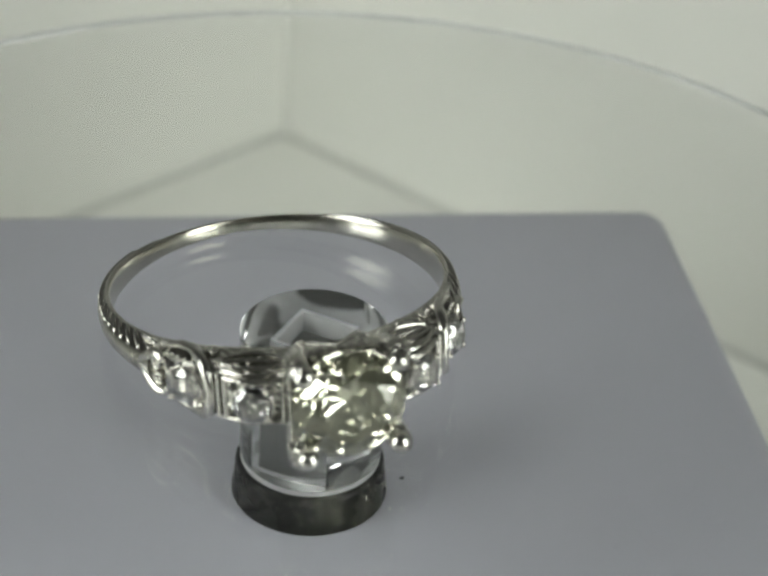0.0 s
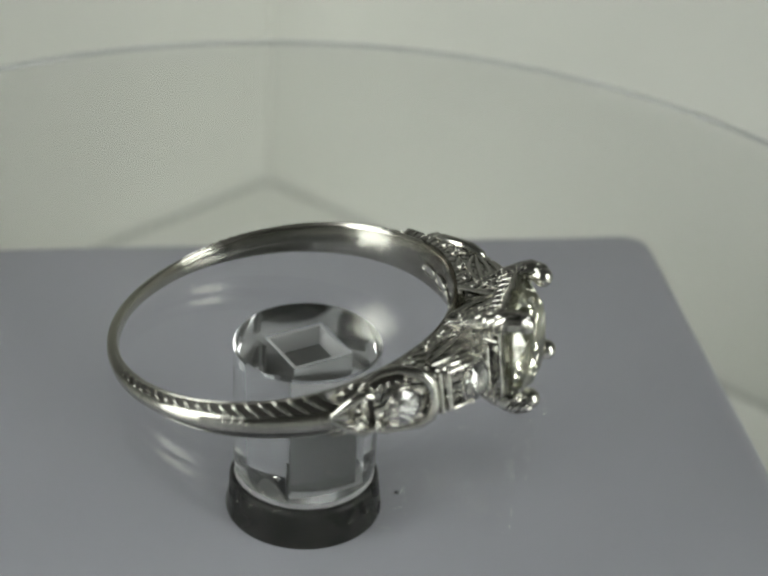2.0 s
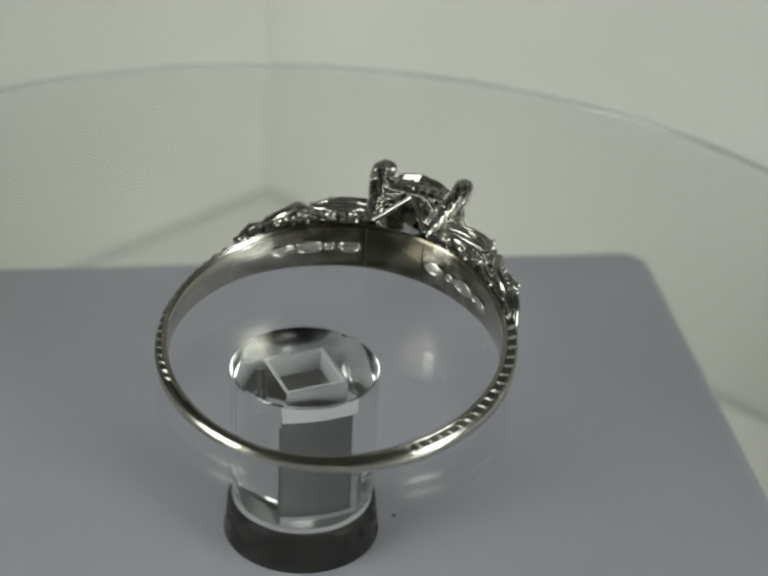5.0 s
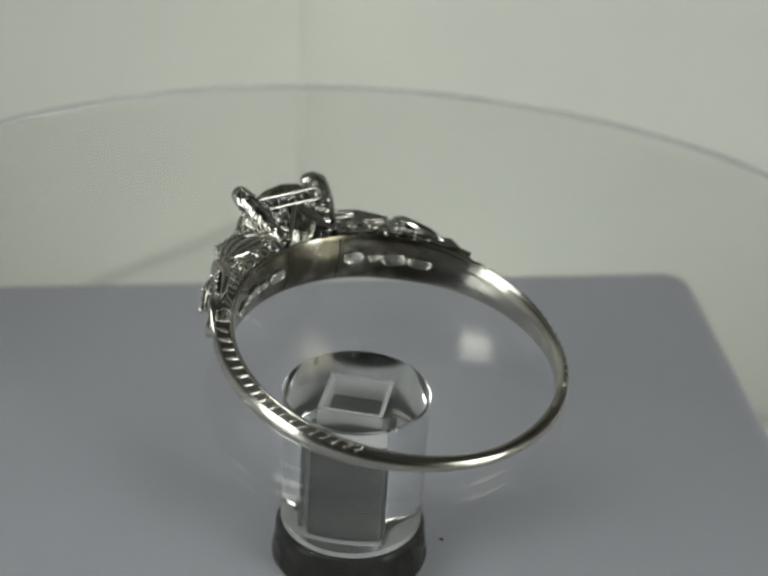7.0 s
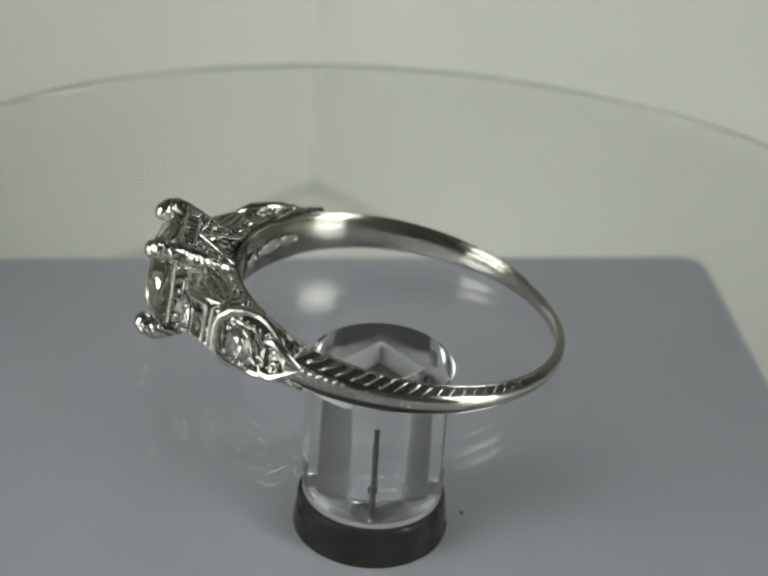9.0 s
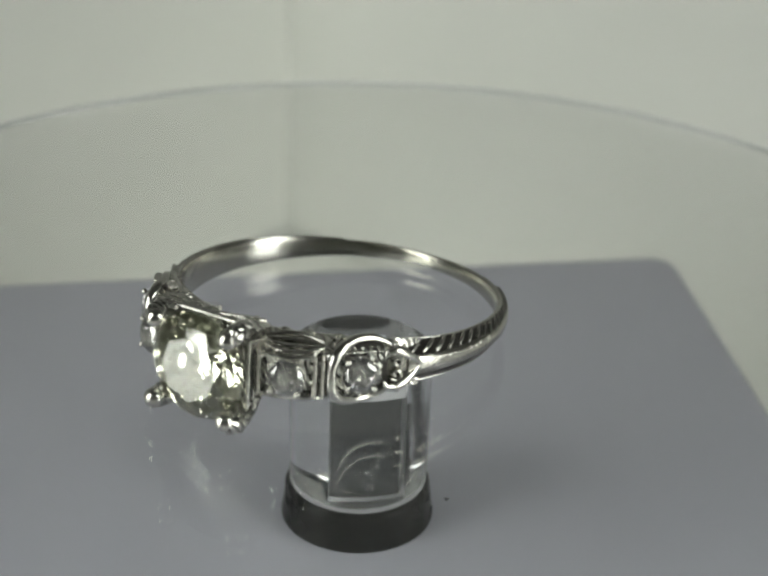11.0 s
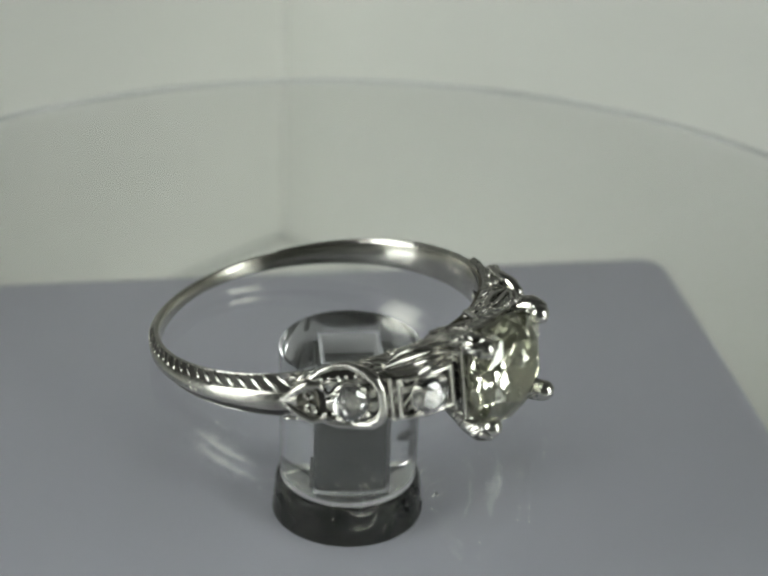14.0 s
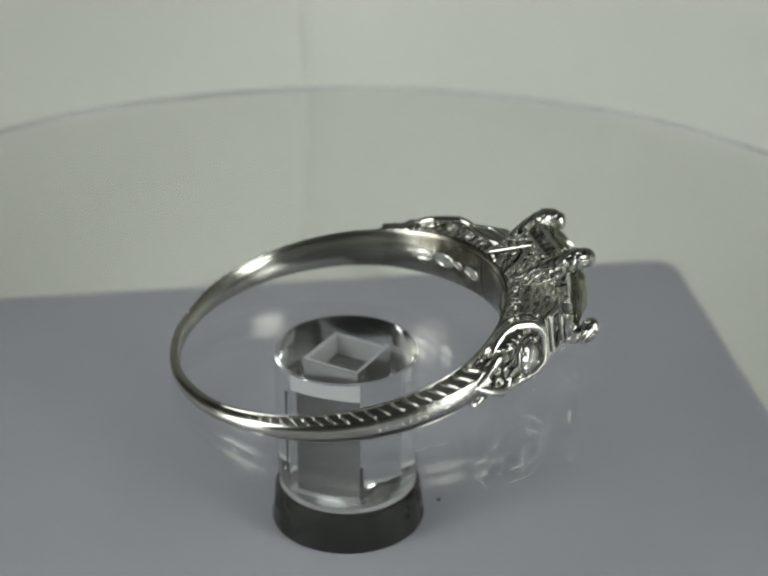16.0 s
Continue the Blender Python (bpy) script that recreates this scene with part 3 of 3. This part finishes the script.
        tube(bm, [on_face(sx, a, sz * z, 0.1) for a, z in ((60.5, 0.03), (57.5, 0.38), (54.5, 0.7), (51.5, 0.95), (48.5, 0.88), (47.5, 0.55))], [0.1, 0.21, 0.27, 0.26, 0.18, 0.06], 10)
        part("petal", bm, GOLD, carved_side, "pointed petal", smooth=True)
        e, t = axes(sx * 53)
        bm = bmesh.new()
        tube(bm, curl(on_face(sx, 51.8, sz * 0.34, 0.05), t * -sx, Z * sz, 0.33, 1.2, 0.5), [0.08] * 18, 6)
        part("scroll", bm, GOLD, carved_side, "wound filigree scroll", smooth=True)
    for i in range(8):
        for sz in (-1, 1):
            bead(on_face(sx, 33.5 + 2.4 * i, sz * (lerp(WIDE, 33.5 + 2.4 * i) + 0.05), -0.1), 0.75, carved_side)

# two seams across the bore, where the head was let into the band
for a in (-11.5, 11.5):
    bm = bmesh.new()
    tube(bm, [around(a, lerp(BORE, 11.5) + 0.16 * 1.42 * (u * u - 0.6), 1.36 * u) for u in (-0.95, -0.5, 0, 0.5, 0.95)], [0.05] * 5, 6)
    part("seam", bm, DARK_METAL, shank, "dark solder seam", smooth=True)

# ---- the square head ----
BODY = set(ring.children)
def corner(sx, sz, f):
    """A point on a corner post: f runs from the band to the tip."""
    y = -8.75 - 3.35 * f
    return Vector((sx * (1.5 + 0.85 * f), y, sz * (1.35 + 0.95 * f)))


for sx in (-1, 1):
    for sz in (-1, 1):
        bm = bmesh.new()
        pts = [corner(sx, sz, f) for f in (-0.05, 0.15, 0.4, 0.65, 0.85, 0.97)] + [Vector((sx * 2.27, -12.42, sz * 2.2)), Vector((sx * 2.05, -12.72, sz * 1.98))]
        tube(bm, pts, [0.26, 0.34, 0.46, 0.56, 0.58, 0.55, 0.5, 0.36], 12)
        prong = part("prong", bm, BRIGHT_CARVED, ring, "engraved corner prong", smooth=True)
        bm = bmesh.new()
        ball(bm, (sx * 2.13, -12.55, sz * 2.06), 0.5, seg=18)
        part("claw", bm, GOLD, prong, "polished rounded claw", smooth=True)
        for i in range(12):
            f = 0.1 + 0.07 * i
            bead(corner(sx, sz, f) + Vector((sx * 0.53, 0.05, -sz * 0.32)), 0.4, prong)
            bead(corner(sx, sz, f) + Vector((-sx * 0.32, 0.05, sz * 0.53)), 0.4, prong)

bm = bmesh.new()
brilliant(bm, 2.68, Matrix.Translation((0, -11.95, 0)) @ HEAD)
gem = part("centre_diamond", bm, DIAMOND, ring, "large round pale yellow brilliant diamond")
gem.visible_shadow = False
bm = bmesh.new()
tube(bm, [(2.12 * math.cos(q), -11.25, 2.12 * math.sin(q)) for q in [2 * math.pi * i / 40 for i in range(41)]], [0.12] * 41, 6)
part("seat", bm, GOLD, ring, "round seat under the stone", smooth=True)

for side in range(4):
    # each side is built on +z and turned about the head's axis: a plate cut out by a pointed arch
    turn = Matrix.Rotation(math.pi / 2 * side, 4, "Y")
    w0, d0 = (1.5, 1.62) if side % 2 == 0 else (1.35, 1.72)
    w1, d1 = (2.4, 2.62) if side % 2 == 0 else (2.35, 2.66)

    def on_side(u, y, lift=0.0):
        f = (y + 8.7) / -3.2
        return turn @ Vector((u, y, d0 + (d1 - d0) * f + lift))

    outline = [(-w1, -11.5), (w1, -11.5), (w0, -8.6), (w0 - 0.14, -8.6), (0, -10.5), (-w0 + 0.14, -8.6), (-w0, -8.6)]
    bm = bmesh.new()
    rims = [[bm.verts.new(on_side(u, y, up)) for u, y in outline] for up in (0.0, -0.3)]
    for a, b, c in ((0, 4, 1), (1, 4, 3), (1, 3, 2), (0, 5, 4), (0, 6, 5)):
        bm.faces.new([rims[0][k] for k in (a, b, c)])
        bm.faces.new([rims[1][k] for k in (c, b, a)])
    for k in range(7):
        n = (k + 1) % 7
        bm.faces.new((rims[0][k], rims[0][n], rims[1][n], rims[1][k]))
    panel = part("gallery_panel", bm, CARVED, ring, "engraved gallery panel with a pointed arch")
    bm = bmesh.new()
    box(bm, (-1.3, -11.2, d1 - 0.6), (1.3, -10.75, d1 - 0.26))
    bmesh.ops.transform(bm, matrix=turn @ Matrix.Translation((0, 0, -0.02)), verts=bm.verts)
    # dark sheet behind the bars, so that the slots look deep
    part("slot_row", bm, DARK_METAL, panel, "dark row of slots")
    for i in range(6):
        u = -1.2 + 0.48 * i
        bm = bmesh.new()
        tube(bm, [on_side(u, -10.7, 0.02), on_side(u, -11.25, 0.02)], [0.075, 0.075], 6)
        part("gallery_bar", bm, GOLD, panel, smooth=True)
    for y, w in ((-11.36, 2.0), (-10.68, 1.5)):
        bm = bmesh.new()
        tube(bm, [on_side(u, y, 0.0) for u in (-w, -w / 2, 0, w / 2, w)], [0.085] * 5, 6)
        part("gallery_rail", bm, GOLD, panel, smooth=True)
    for sx in (-1, 1):
        bm = bmesh.new()
        tube(bm, [on_side(sx * (w0 - 0.12), -8.6, 0.02), on_side(sx * (w0 - 0.12) * 0.5, -9.55, 0.03), on_side(0, -10.52, 0.03)], [0.12, 0.13, 0.1], 6)
        part("chevron_bar", bm, GOLD, panel, "bright edge of the arch", smooth=True)
        for u, y, k in ((1.36, -10.1, 0.36), (1.78, -11.0, 0.28), (1.34, -9.35, 0.2), (0.78, -10.5, 0.14)):
            bm = bmesh.new()
            tube(bm, curl(on_side(sx * u, y, 0.03), turn.to_3x3() @ Vector((1, 0, 0)), turn.to_3x3() @ Vector((0, 1, 0)), k, 1.4 * sx, 1.0), [0.065] * 18, 6)
            part("scroll", bm, GOLD, panel, "wound filigree scroll", smooth=True)
        for u, y in ((1.75, -10.55), (1.05, -10.3), (1.62, -9.7), (1.22, -10.6)):
            bead(on_side(sx * u, y, 0.02), 0.8, panel)

# the head and the shoulders sit a little off the band's middle
for ob in ring.children:
    if ob not in BODY or ob.name.startswith("shoulder"):
        ob.location.z += 0.1 * MM
    if ob not in BODY:
        ob.location.y += 0.21 * MM

# ---- what turns ----
RING_BASE = Matrix.Translation((-1.834 * MM, -0.284 * MM, 12.563 * MM)) @ pose(0, 0, 0, 0, 0, 18.67) @ pose(0, 0, 0, -7.25, 0, 0) @ pose(0, 0, 0, 0, -2.29, 0) @ pose(0, 0.16 * MM, 0)
SPEED = 27.881


def motions():
    times = [0.25 * i for i in range(65)]
    walk(stand, [(t, pose(0, 0, 0, 0, 0, SPEED * t)) for t in times])
    walk(ring, [(t, pose(0, 0, 0, 0, 0, SPEED * t) @ RING_BASE) for t in times])


motions()
